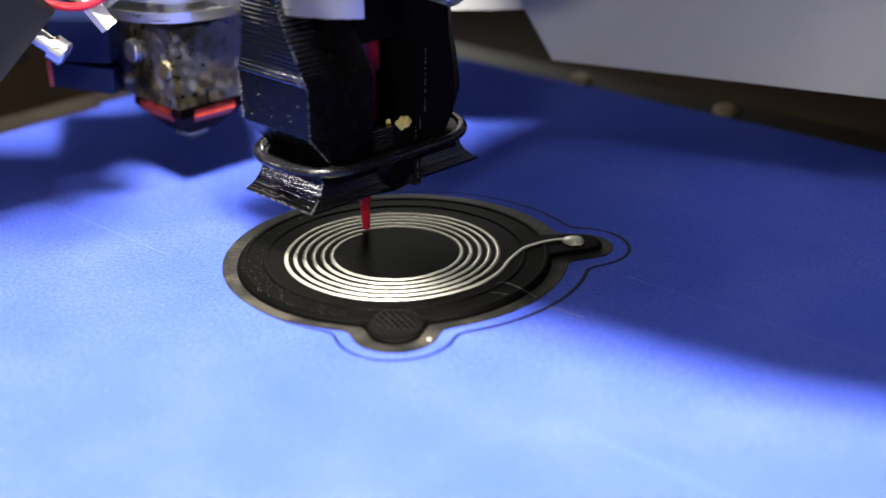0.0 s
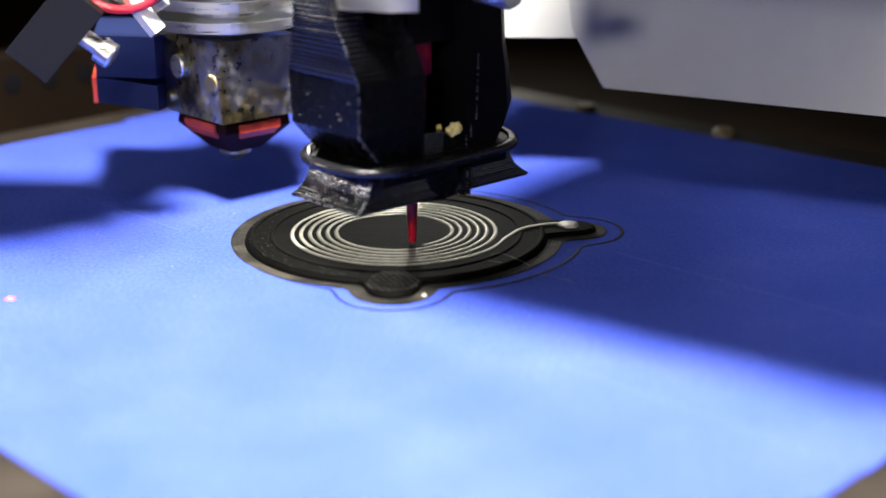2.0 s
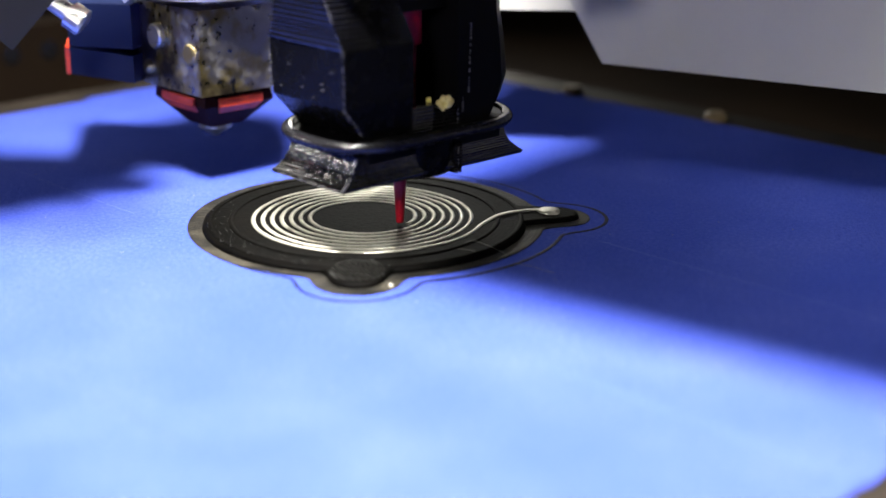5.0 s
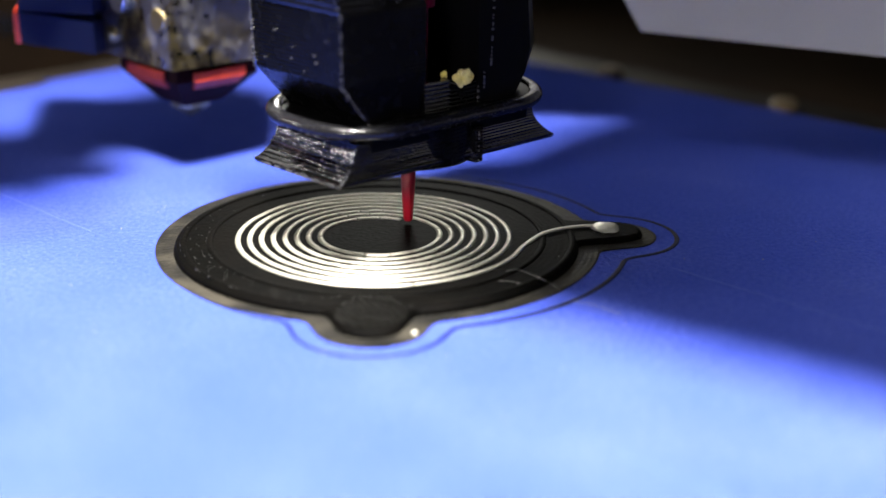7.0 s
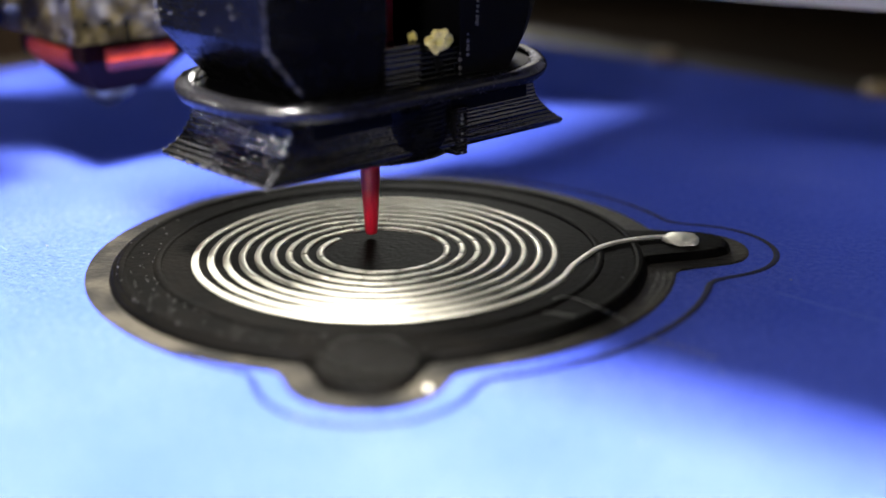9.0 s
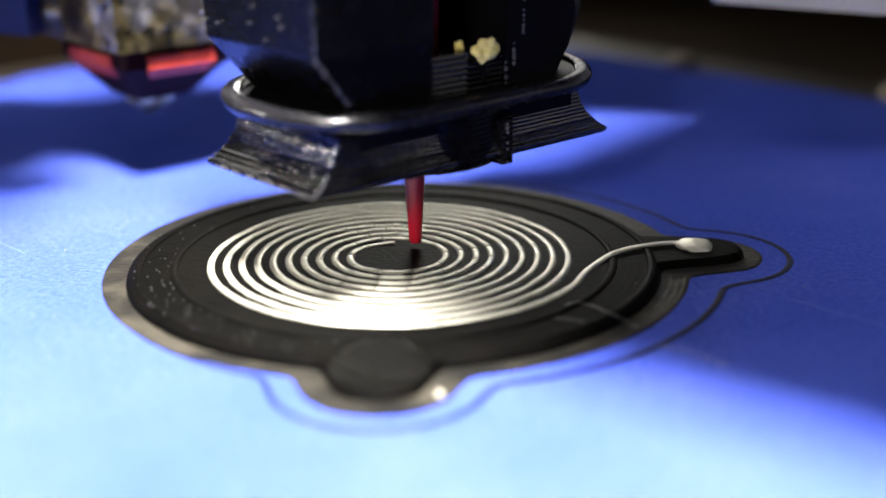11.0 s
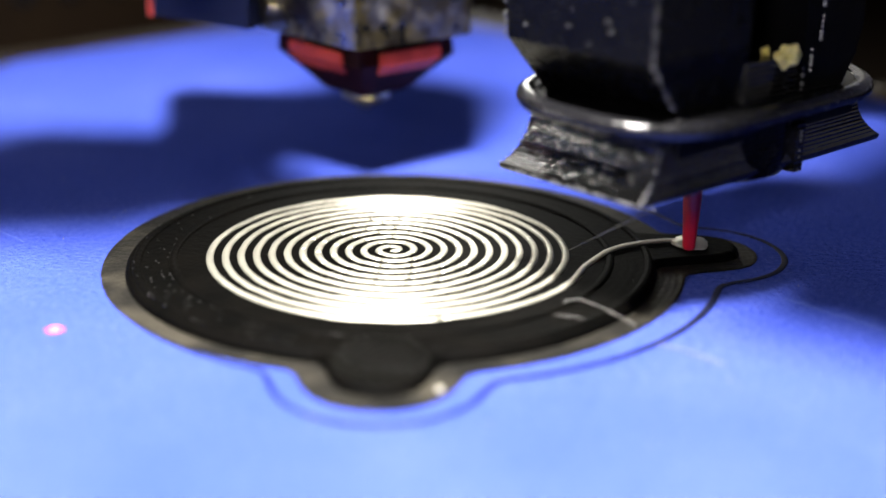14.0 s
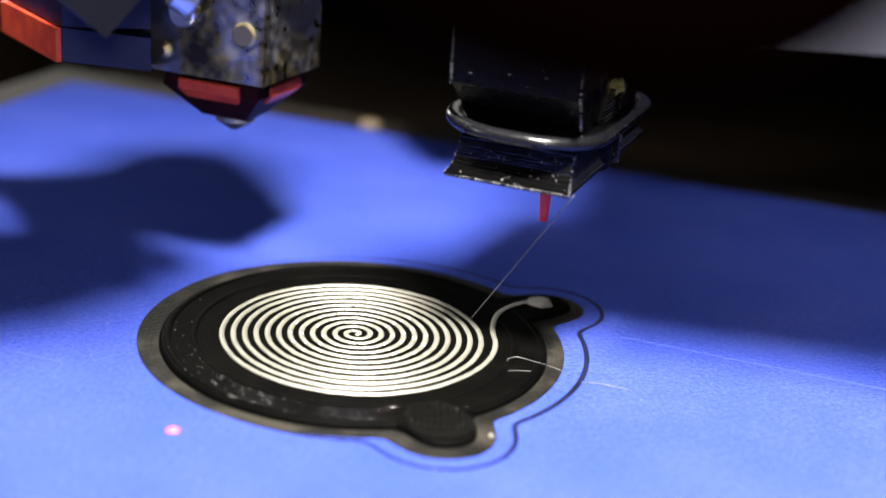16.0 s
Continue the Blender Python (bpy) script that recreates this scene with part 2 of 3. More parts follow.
def ab_rect(a0, a1, b0, b1, z):
    return [ab(a0, b0, z), ab(a1, b0, z), ab(a1, b1, z), ab(a0, b1, z)]


def ab_box(a0, a1, b0, b1, z0, z1, bevel=0.4):
    bm = loft([ab_rect(a0, a1, b0, b1, z0), ab_rect(a0, a1, b0, b1, z1)])
    return soften(bm, bevel) if bevel else bm


def box(x0, x1, y0, y1, z0, z1, bevel=0.3):
    bm = loft([[(x0, y0, z), (x1, y0, z), (x1, y1, z), (x0, y1, z)] for z in (z0, z1)])
    return soften(bm, bevel) if bevel else bm


def circle(x, y, z, r, n=48):
    return [(x + r * math.cos(2 * math.pi * i / n), y + r * math.sin(2 * math.pi * i / n), z) for i in range(n)]


def turned(x, y, profile, n=48):
    """profile: (radius, height) from bottom to top."""
    return loft([circle(x, y, z, r, n) for r, z in profile])


def rod(p, q, profile, n=24):
    """A turned piece from p to q; profile: (share of the way, radius)."""
    p, q = Vector(p), Vector(q)
    turn = (q - p).to_track_quat("Z", "Y")
    rings = []
    for s, r in profile:
        rings.append([p.lerp(q, s) + turn @ Vector((r * math.cos(2 * math.pi * i / n), r * math.sin(2 * math.pi * i / n), 0)) for i in range(n)])
    return loft(rings)


def tube(points, radius, n=10, closed=False, squash=1.0):
    """A round strand along points (mm)."""
    bm = bmesh.new()
    pts = [Vector(p) for p in points]
    rings = []
    count = len(pts)
    for i, p in enumerate(pts):
        before = pts[i - 1] if i or closed else p
        after = pts[(i + 1) % count] if i < count - 1 or closed else p
        way = (after - before).normalized()
        side = way.cross(Vector((0, 0, 1)))
        side = side.normalized() if side.length > 1e-4 else Vector((1, 0, 0))
        up = side.cross(way).normalized()
        r = radius(i / max(1, count - 1)) if callable(radius) else radius
        rings.append([bm.verts.new((p + side * r * math.cos(2 * math.pi * k / n) + up * r * squash * math.sin(2 * math.pi * k / n)) * M) for k in range(n)])
    for i in range(count if closed else count - 1):
        lo, hi = rings[i], rings[(i + 1) % count]
        for k in range(n):
            bm.faces.new((lo[k], lo[(k + 1) % n], hi[(k + 1) % n], hi[k]))
    if not closed:
        bm.faces.new(rings[0][::-1])
        bm.faces.new(rings[-1])
    return bm


def thing(name, label, category, group=""):
    return tagged(new(name), label, category, group)


# ---------------------------------------------------------------- the machine's chamber
BED_TURN = radians(-42)
BU, BV = Vector((math.cos(BED_TURN), math.sin(BED_TURN))), Vector((-math.sin(BED_TURN), math.cos(BED_TURN)))


def uv(u, v, z):
    p = BU * u + BV * v
    return (p.x, p.y, z)


def uv_slab(u0, u1, v0, v1, z0, z1, bevel=0.0):
    bm = loft([[uv(u0, v0, z), uv(u1, v0, z), uv(u1, v1, z), uv(u0, v1, z)] for z in (z0, z1)])
    return soften(bm, bevel) if bevel else bm


tagged(part("floor", uv_slab(-330, 330, -330, 330, -22, -18), BASE), "dark brown base of the machine under the bed", "floor", kind="structure")
for name, box_ in (("wall_north", (-334, 334, 330, 336)), ("wall_south", (-334, 334, -336, -330)), ("wall_east", (330, 336, -330, 330)), ("wall_west", (-336, -330, -330, 330))):
    tagged(part(name, uv_slab(*box_, -22, 760), WALLS), "dark wall of the machine's chamber", "wall", kind="structure")
tagged(part("ceiling", uv_slab(-336, 336, -336, 336, 760, 766), WALLS), "dark top of the machine's chamber", "ceiling", kind="structure")

bed = thing("print_bed", "flat bed plate covered with strips of blue masking tape", "print bed")
part("bed_plate", uv_slab(-82, 75, -67, 75, -4.5, -0.22, 0.4), PLATE, bed, "bare grey-brown plate edge")
strip_ends = (-59, -45, -16, 12.8, 41.5, 67.5)
for i, (v0, v1) in enumerate(zip(strip_ends, strip_ends[1:])):
    lift = 0.03 * (i % 2)
    bm = uv_slab(-76 + 0.8 * (i % 3), 67.5 - 0.25 * (i % 2), v0 - 0.25, v1 + 0.25, -0.2, -0.05 + lift)
    part("tape_strip", bm, TAPE, bed)
for u0, u1, v, w in ((22, 67, 12.9, 0.13), (38, 66, -16.1, 0.09), (-72, -20, -16.0, 0.09)):
    pts = [uv(u0 + (u1 - u0) * k / 60, v + 0.12 * noise.noise(Vector((k * 0.35, v, 0))), -0.03) for k in range(61)]
    part("tape_edge", tube(pts, lambda q, w=w: w * (0.6 + 0.5 * abs(noise.noise(Vector((q * 40, w, 0))))), 6, False, 0.4), FRAY, bed, "pale frayed tape edge")
for u, v in ((-27.0, 69.3), (-1.0, 70.0)):
    p = uv(u, v, 0)
    screw = tagged(part("bed_screw", soften(turned(p[0], p[1], [(1.7, -0.3), (1.7, 0.5), (1.2, 1.0)], 20), 0.15), TAN), "small dull brass screw at the bed's edge", "screw", "bed screws")
ridge = thing("vent_rail", "dark brown rail with a row of round holes behind the bed", "rail")
part("rail_body", uv_slab(-112, -104, -60, 120, -18, 7, 0.6), BASE, ridge)
for i in range(16):
    c = uv(-103.9, -40 + i * 7, 2.5)
    d = Vector((BU.x, BU.y, 0))
    # solid dark disc in place of the shade inside each opening
    part("hole_shade", rod(Vector(c) - d * 0.5, Vector(c) + d * 0.12, [(0, 1.6), (1, 1.6)], 14), RUBBER, ridge)

# ---------------------------------------------------------------- the printed disc
LOBES = {"tab": (0.9, -18.3), "pad": (20.8, 2.8)}


def outline(r, rt, rp, n=200, centre=(0.0, 0.0)):
    """Union of the disc about centre and its two lobes, as seen from the middle."""
    rows = []
    for i in range(n):
        a = 2 * math.pi * i / n
        d = Vector((math.cos(a), math.sin(a)))
        far = 0.0
        for c, rr in ((Vector(centre), r), (Vector(LOBES["tab"]), rt), (Vector(LOBES["pad"]), rp)):
            along = c.dot(d)
            off = c.length_squared - along * along
            if off < rr * rr:
                far = max(far, along + math.sqrt(rr * rr - off))
        rows.append(far)
    for _ in range(2):
        rows = [(rows[i - 1] + 2 * rows[i] + rows[(i + 1) % n]) / 4 for i in range(n)]
    return [(rows[i] * math.cos(2 * math.pi * i / n), rows[i] * math.sin(2 * math.pi * i / n)) for i in range(n)]


def at_z(pts, z, k=1.0):
    return [(x * k, y * k, z) for x, y in pts]


disc = thing("printed_disc", "round black printed base with two rounded lobes on blue tape", "printed part")
rim = outline(19.3, 4.5, 3.8, 260, (0.1, 0.8))
part("brim", loft([at_z(rim, -0.03), at_z(rim, 0.05), at_z(rim, 0.10, 0.992)]), BRIM, disc, "thin fuzzy grey first layer")
edge = outline(17.3, 2.9, 2.4, 260)
part("plate", loft([at_z(edge, 0.06, 1.01), at_z(edge, 0.45, 1.004), at_z(edge, 0.62, 0.994), at_z(edge, 0.66, 0.984)]), DISC, disc, smooth=False)
# raised collar round the coil's seat
part("collar", tube(circle(0, 0, 0.68, 14.4, 120), 0.28, 8, True, 0.45), DISC, disc)
part("outer_bead", tube(circle(0.1, 0, 0.66, 16.8, 120), 0.3, 8, True, 0.5), DISC, disc)
dots = []
for _ in range(100):
    r, a = random.choice((14.75, 15.2, 15.65, 16.1, 16.85)) + random.gauss(0, 0.07), radians(random.gauss(222, 34))
    p = Vector((r * math.cos(a), r * math.sin(a), 0.8 if r > 16.5 else 0.67))
    dots.append((p, p + Vector((-0.1, 0.25, 0))))
tagged(part("print_dot", beads(dots, 0.5, 0.045), BEAD, disc), "tiny glossy blobs along the print tracks", kind="stuff")
tabpts = [(LOBES["tab"][0] + 2.65 * math.cos(a) , LOBES["tab"][1] + (2.4 if math.sin(a) < 0 else 4.2) * math.sin(a)) for a in [2 * math.pi * i / 36 for i in range(36)]]
part("tab_top", loft([at_z(tabpts, 0.6), at_z(tabpts, 0.74)]), TABTOP, disc, "black lobe with slanting print tracks")
for i in range(9):
    c = -2.3 + i * 0.58
    half_len = 0.9 * math.sqrt(max(0.1, 1 - (c / 2.75) ** 2))
    base = Vector((LOBES["tab"][0] + c * 0.8, LOBES["tab"][1] + 0.9 - c * 0.45, 0.75))
    way = Vector((0.42, 0.9, 0)) * 2.4 * half_len
    part("print_track", tube([base + way * e + Vector((0.05 * math.sin(7 * e + i), 0, 0)) for e in (-1, -0.6, -0.2, 0.2, 0.6, 1)], 0.2, 6, False, 0.9), TABTOP, disc, smooth=True)
skirt = outline(20.2, 6.0, 5.6, 260, (1.4, 0.8))
part("skirt_line", tube([(x, y, 0.0) for x, y in skirt], lambda s: 0.13 + 0.11 * math.cos(2 * math.pi * s + 0.6), 8, True, 0.35), SKIRT, disc, "single dark line printed round the disc")

# the lens is held on the disc
cam.data.dof.use_dof, cam.data.dof.focus_object, cam.data.dof.aperture_fstop = True, disc, 17.0

# ---------------------------------------------------------------- the silver coil
PITCH, K, T_END, TURN_END = 1.01, 3.6, 12.85, -2.41
R_OUT = 12.2
Z_INK = 0.68


def coil(r):
    a = 2 * math.pi * r / PITCH + TURN_END
    return r * math.cos(a), r * math.sin(a)


def r_at(t):
    return math.sqrt(max(0.0, K * (T_END - t)))


def r_steps(r0, r1, step=0.35):
    """Radii from r0 inwards to r1, evenly along the track."""
    rows, r = [], r0
    while r > r1:
        rows.append(r)
        r -= PITCH * step / (2 * math.pi * max(r, 0.3))
    return rows + [r1]


def strand(rs, wobble=True):
    return [(*coil(r), Z_INK + (0.05 * noise.noise(Vector((r * 40, 1.7, 0))) if wobble else 0)) for r in rs]


def wobbling(seed):
    return lambda s: 0.245 + 0.03 * noise.noise(Vector((s * 400, seed, 0)))


trace = thing("silver_trace", "matt silver ink coil with a curved tail and contact pad", "ink trace")
A_TAIL = math.atan2(-4.4, 11.95)
R_START = PITCH * (((A_TAIL - 0.9 - TURN_END) / (2 * math.pi)) % 1.0)
while R_START < R_OUT - 0.75:
    R_START += PITCH
part("coil", tube(strand(r_steps(R_START, r_at(0.0))), wobbling(3.1), 10, False, 0.42), INK, trace, smooth=True)
tail = []
knots = [(11.95, -4.4), (12.6, -2.3), (13.4, -0.8), (14.4, 0.7), (15.6, 1.8), (16.9, 2.5), (18.2, 3.0), (19.6, 3.1)]
for (ax, ay), (bx, by) in zip(knots, knots[1:]):
    tail += [(ax + (bx - ax) * k / 5, ay + (by - ay) * k / 5, Z_INK) for k in range(5)]
tail = [(x, y, z + 0.16 * min(1.0, max(0.0, math.hypot(x, y) - 13.2))) for x, y, z in tail]
for _ in range(4):
    tail = [tail[0]] + [tuple((p + 2 * q + r) / 4 for p, q, r in zip(a, b, c)) for a, b, c in zip(tail, tail[1:], tail[2:])] + [tail[-1]]
lead = []
for k in range(24, 0, -1):
    e = k / 24
    e2 = e * e * (3 - 2 * e)
    rr = 12.73 + (R_START - 12.73) * e2
    lead.append((rr * math.cos(A_TAIL - 0.9 * e), rr * math.sin(A_TAIL - 0.9 * e), Z_INK))
part("tail", tube(lead + tail, wobbling(7.7), 10, False, 0.42), INK, trace, smooth=True)
bm = bmesh.new()
bmesh.ops.create_icosphere(bm, subdivisions=4, radius=1)
for v in bm.verts:
    k = 1 + 0.22 * noise.noise(v.co * 1.6) + 0.08 * noise.noise(v.co * 5)
    v.co = Vector((20.1 + v.co.x * 1.25 * k, 2.75 + v.co.y * 1.15 * k, 0.72 + max(v.co.z, -0.2) * 0.42 * k)) * M
part("contact_pad", bm, INK, trace, "lumpy silver contact pad", smooth=True)

# short lengths of ink that are still in the cartridge when the shot begins
SEG = []
rs = r_steps(r_at(0.0), 0.12, 0.3)
for i in range(0, len(rs) - 1, 7):
    piece = rs[i:i + 8]
    cx, cy = coil(piece[len(piece) // 2])
    pts = [(x - cx, y - cy, z - Z_INK) for x, y, z in strand(piece)]
    if len(pts) < 2:
        continue
    ob = part("ink_length", tube(pts, 0.245, 10, False, 0.42), INK, trace, smooth=True)
    ob.location = (cx * M, cy * M, Z_INK * M)
    SEG.append((ob, cx, cy, T_END - piece[-1] ** 2 / K))

# ---------------------------------------------------------------- the print head
head = thing("print_carriage", "black printed cartridge holder and scorched hot end on one carriage", "carriage")

# left cheek with its flared neck
bm = loft([ab_rect(-8.2, -3.1, -5.1, 5.1, 11.4), ab_rect(-11.8, -3.1, -5.7, 5.7, 15.7), ab_rect(-12.0, -3.1, -5.75, 5.9, 21.2), ab_rect(-8.6, -3.1, -5.0, 5.4, 22.6), ab_rect(-6.4, -3.1, -3.2, 5.2, 25.5), ab_rect(-6.0, -3.1, -2.6, 5.2, 29.5)])
part("left_cheek", soften(bm, 0.35), LAYERED, head)
bm = ridged([ab_rect(-12.05, -8.4, b0, b1, z) for z, b0, b1 in ((21.3, -5.7, 5.9), (22.3, -5.3, 5.5), (23.5, -4.4, 5.15), (25, -3.4, 4.9), (27, -2.3, 4.6), (29, -1.5, 4.45), (31, -1.2, 4.4), (42, -1.2, 4.4))], 0.46, 0.13)
part("neck", bm, GLINT, head, "ribbed black neck of the holder")
# right cheek, rounded behind
bm = loft([[ab(3.4, -5.2, z), ab(r * 0.75, -5.6, z), ab(r, -3.2, z), ab(r + 0.4, 0, z), ab(r, 3.4, z), ab(r * 0.75, 5.6, z), ab(3.4, 5.4, z)] for z, r in ((11.4, 9.2), (14, 11.6), (16, 12.4), (20, 11.9), (23, 11.2), (29.5, 10.8))])
part("right_cheek", soften(bm, 0.35), SMOOTH, head)
part("back_wall", ab_box(-3.3, 3.6, 2.4, 5.5, 11.5, 29.4), SMOOTH, head)
part("lintel", ab_box(-3.2, 10.5, -3.4, 2.5, 23.8, 29.3, 0.5), SMOOTH, head)
part("front_lip", ridged([ab_rect(-3.15, -0.4, -5.6, -4.0, 11.5), ab_rect(-3.15, -0.4, -5.6, -4.0, 14.7)], 0.36, 0.1), GLINT, head)
part("front_lip", ab_box(-0.5, 3.45, -5.1, -3.6, 11.5, 13.9, 0.25), LAYERED, head)
part("lower_shelf", ab_box(-8.6, 9.4, -5.3, 5.3, 9.8, 11.2, 0.3), SMOOTH, head)


def rounded(ha, hb, r, z, ca=0.0, cb=0.0, n=14):
    pts = []
    for sa, sb, s in ((1, 1, 0), (-1, 1, 90), (-1, -1, 180), (1, -1, 270)):
        for i in range(n + 1):
            w = radians(s + 90 * i / n)
            pts.append(ab(ca + sa * (ha - r) + r * math.cos(w), cb + sb * (hb - r) + r * math.sin(w), z))
    return pts


bm = tube([(x, y, 11.85 + 0.25 * math.sin(i * 0.11)) for i, (x, y, z) in enumerate(rounded(12.3, 6.9, 6.0, 11.9, 0.3, 0.3))], 0.72, 14, True, 0.85)
part("seal_ring", bm, RUBBER, head, "loose glossy black rubber ring", smooth=True)

part("flange", soften(loft([rounded(11.8, 6.4, 5.6, z, 0.3, 0.3) for z in (11.0, 12.1)]), 0.2, 1), SMOOTH, head, "black flange inside the rubber ring")

# foot that flares to both ends
levels = []
for z, a0, a1, hb in ((7.5, -12.15, 12.5, 5.6), (7.8, -12.4, 12.7, 5.7), (8.1, -11.9, 12.2, 5.55), (8.55, -11.3, 11.6, 5.4), (9.15, -10.75, 10.9, 5.3), (9.9, -10.35, 10.4, 5.2), (10.8, -10.1, 10.1, 5.2)):
    levels.append(ab_rect(a0, a1, -hb, hb, z))
part("foot", ridged(levels, 0.24, 0.022), FOOT, head, "glossy wedge-shaped foot with coarse layer lines")
part("boss", turned(0, 0, [(5.2, 7.0), (5.65, 7.15), (5.8, 7.4), (5.85, 10.6)], 56), LAYERED, head, "rounded boss under the foot")
part("boss_notch", ab_box(2.6, 3.5, -5.75, -4.6, 7.0, 10.2, 0.2), COARSE, head)
part("dispensing_tip", turned(0, 0, [(0.36, 0.92), (0.42, 1.1), (0.62, 4.5), (0.85, 8.5), (1.1, 11), (1.5, 13.4), (1.5, 14.2)], 28), RED, head, "tapered red plastic dispensing tip", smooth=True)
part("tip_hub", soften(turned(0, 0, [(1.7, 13.9), (1.75, 20), (2.3, 20.1), (2.3, 23.9)], 28), 0.1), RED, head, "red hub of the dispensing tip")
for cx, cy, cz, r in ((4.8, -2.6, 14.6, 0.85), (3.2, -3.7, 15.0, 0.34)):
    bm = bmesh.new()
    bmesh.ops.create_icosphere(bm, subdivisions=4, radius=1)
    for v in bm.verts:
        k = 0.75 + 0.55 * noise.noise(v.co * 1.4 + Vector((cx, 0, 0))) + 0.2 * noise.noise(v.co * 4)
        v.co = Vector((cx + v.co.x * r * k, cy + v.co.y * r * k, cz + v.co.z * r * k * 0.95)) * M
    part("residue_crumb", bm, CRUMB, head, "crumb of pale yellow residue")

FOOT_SIDE = ((7.8, 12.4, 5.72), (8.1, 11.9, 5.57), (8.55, 11.3, 5.42), (9.15, 10.75, 5.32), (9.9, 10.35, 5.22), (10.7, 10.12, 5.2))
FOOT_EDGES = [(ab(-a0, s * b0, z0), ab(-a1, s * b1, z1)) for s in (-1, 1) for (z0, a0, b0), (z1, a1, b1) in zip(FOOT_SIDE, FOOT_SIDE[1:])]
tagged(part("seam_bead", beads([(ab(-11.95, -5.7, 15.7), ab(-12, -5.75, 21.2)), (ab(-11.9, -5.7, 15.7), ab(-8.4, -5.15, 11.6)), (ab(-11.95, 5.8, 15.7), ab(-12, 5.9, 21.2)), (ab(-12, -5.75, 21.2), ab(-11.9, -1.2, 29)), (ab(4.6, -5.5, 15.2), ab(4.9, -5.5, 22.8)), (ab(3.9, -5.4, 13.4), ab(3.9, -5.4, 15.2)), (ab(3.3, -5.3, 11.8), ab(3.3, -5.3, 13.9)), (ab(-12.42, -5.7, 7.75), ab(-12.42, 5.7, 7.75)), *FOOT_EDGES, (ab(3.0, -5.8, 7.1), ab(3.0, -5.8, 10.0))]), BEAD, head), "tiny glossy blobs along the printed seams", kind="stuff")
scatter = []
for _ in range(10):
    b, z = random.uniform(-5, 5), random.uniform(15.8, 19.5)
    p = Vector(ab(-12.0, b, z))
    scatter.append((p, p + Vector((0.25, -0.2, 0))))
for _ in range(26):
    (z0, a0, _), (z1, a1, _) = random.choice(list(zip(FOOT_SIDE, FOOT_SIDE[1:])))
    e, b = random.random(), random.uniform(-5.2, 5.2)
    p = Vector(ab(-a0 + (a0 - a1) * e, b, z0 + (z1 - z0) * e))
    scatter.append((p, p + Vector((0.12, -0.12, 0))))
tagged(part("stray_blob", beads(scatter, 0.2, 0.08), BEAD, head), "stray glossy blobs on the printed cheek", kind="stuff")

# clamp and its screw
bm = loft([[(11.3 * math.cos(a), 11.3 * math.sin(a), z) for a in [radians(198 + 80 * i / 20) for i in range(21)]] + [(8.5 * math.cos(a), 8.5 * math.sin(a), z) for a in [radians(278 - 80 * i / 20) for i in range(21)]] for z in (28.2, 28.9, 44)])
part("clamp_collar", bm, STEEL, head, "bright steel clamp collar", smooth=False)
part("clamp_plate", ab_box(-13.4, -11.0, 4.9, 8.4, 28.4, 44, 0.2), STEEL, head)
part("clamp_rod", rod((-3, -2.2, 30.1), (4.9, -2.2, 30.1), [(0, 1.35), (0.93, 1.35), (1, 1.1)]), BRASS, head)
part("clamp_rod_nut", rod((4.2, -2.2, 30.1), (5.8, -2.2, 30.0), [(0, 1.5), (0.15, 1.65), (0.85, 1.65), (1, 1.4)], 20), STEEL, head)
kp, kq = Vector((7.0, 0.6, 31.3)), Vector((11.4, -2.0, 30.5))
turn = (kq - kp).to_track_quat("Z", "Y")
rings = []
for j in range(15):
    ring = []
    for i in range(72):
        a = 2 * math.pi * i / 72
        r = 3.3 + (0.16 if (i + (j // 2) * 2) % 4 < 2 else 0.0) - (0.3 if j in (0, 14) else 0)
        ring.append(kp.lerp(kq, j / 14) + turn @ Vector((r * math.cos(a), r * math.sin(a), 0)))
    rings.append(ring)
knob = part("knurled_knob", loft(rings), STEEL, head, "knurled steel thumb nut")
part("screw_end", rod((11, -1.2, 30.4), (17.5, -0.6, 30.2), [(0, 1.0), (0.55, 1.0), (0.56, 1.5), (0.95, 1.5), (1, 1.2)], 18), STEEL, head)

# hot end
hot = part("heater_block", ab_box(-6.6, 5.0, 26.9, 40.3, 10.9, 20.8, 0.35), BLOCK, head, "scorched aluminium heater block with residue")
p0, d0 = Vector(ab(-6.6, 29.0, 15.6)), Vector((-Q, -Q, 0))
part("grub_screw", rod(p0 - d0 * 1.0, p0 + d0 * 0.25, [(0, 1.25), (0.9, 1.25), (1, 1.0)], 20), BRASS, hot)
part("heater_cartridge", rod(Vector(ab(-6.6, 35.5, 17)) - d0, Vector(ab(-6.6, 35.5, 17)) + d0 * 0.8, [(0, 1.5), (0.9, 1.5), (1, 1.3)], 20), STEEL, hot)
part("thermistor", rod(Vector(ab(-6.6, 37.8, 13)) - d0, Vector(ab(-6.6, 37.8, 13)) + d0 * 0.7, [(0, 0.9), (0.8, 0.9), (1, 0.5)], 14), BRASS, hot)
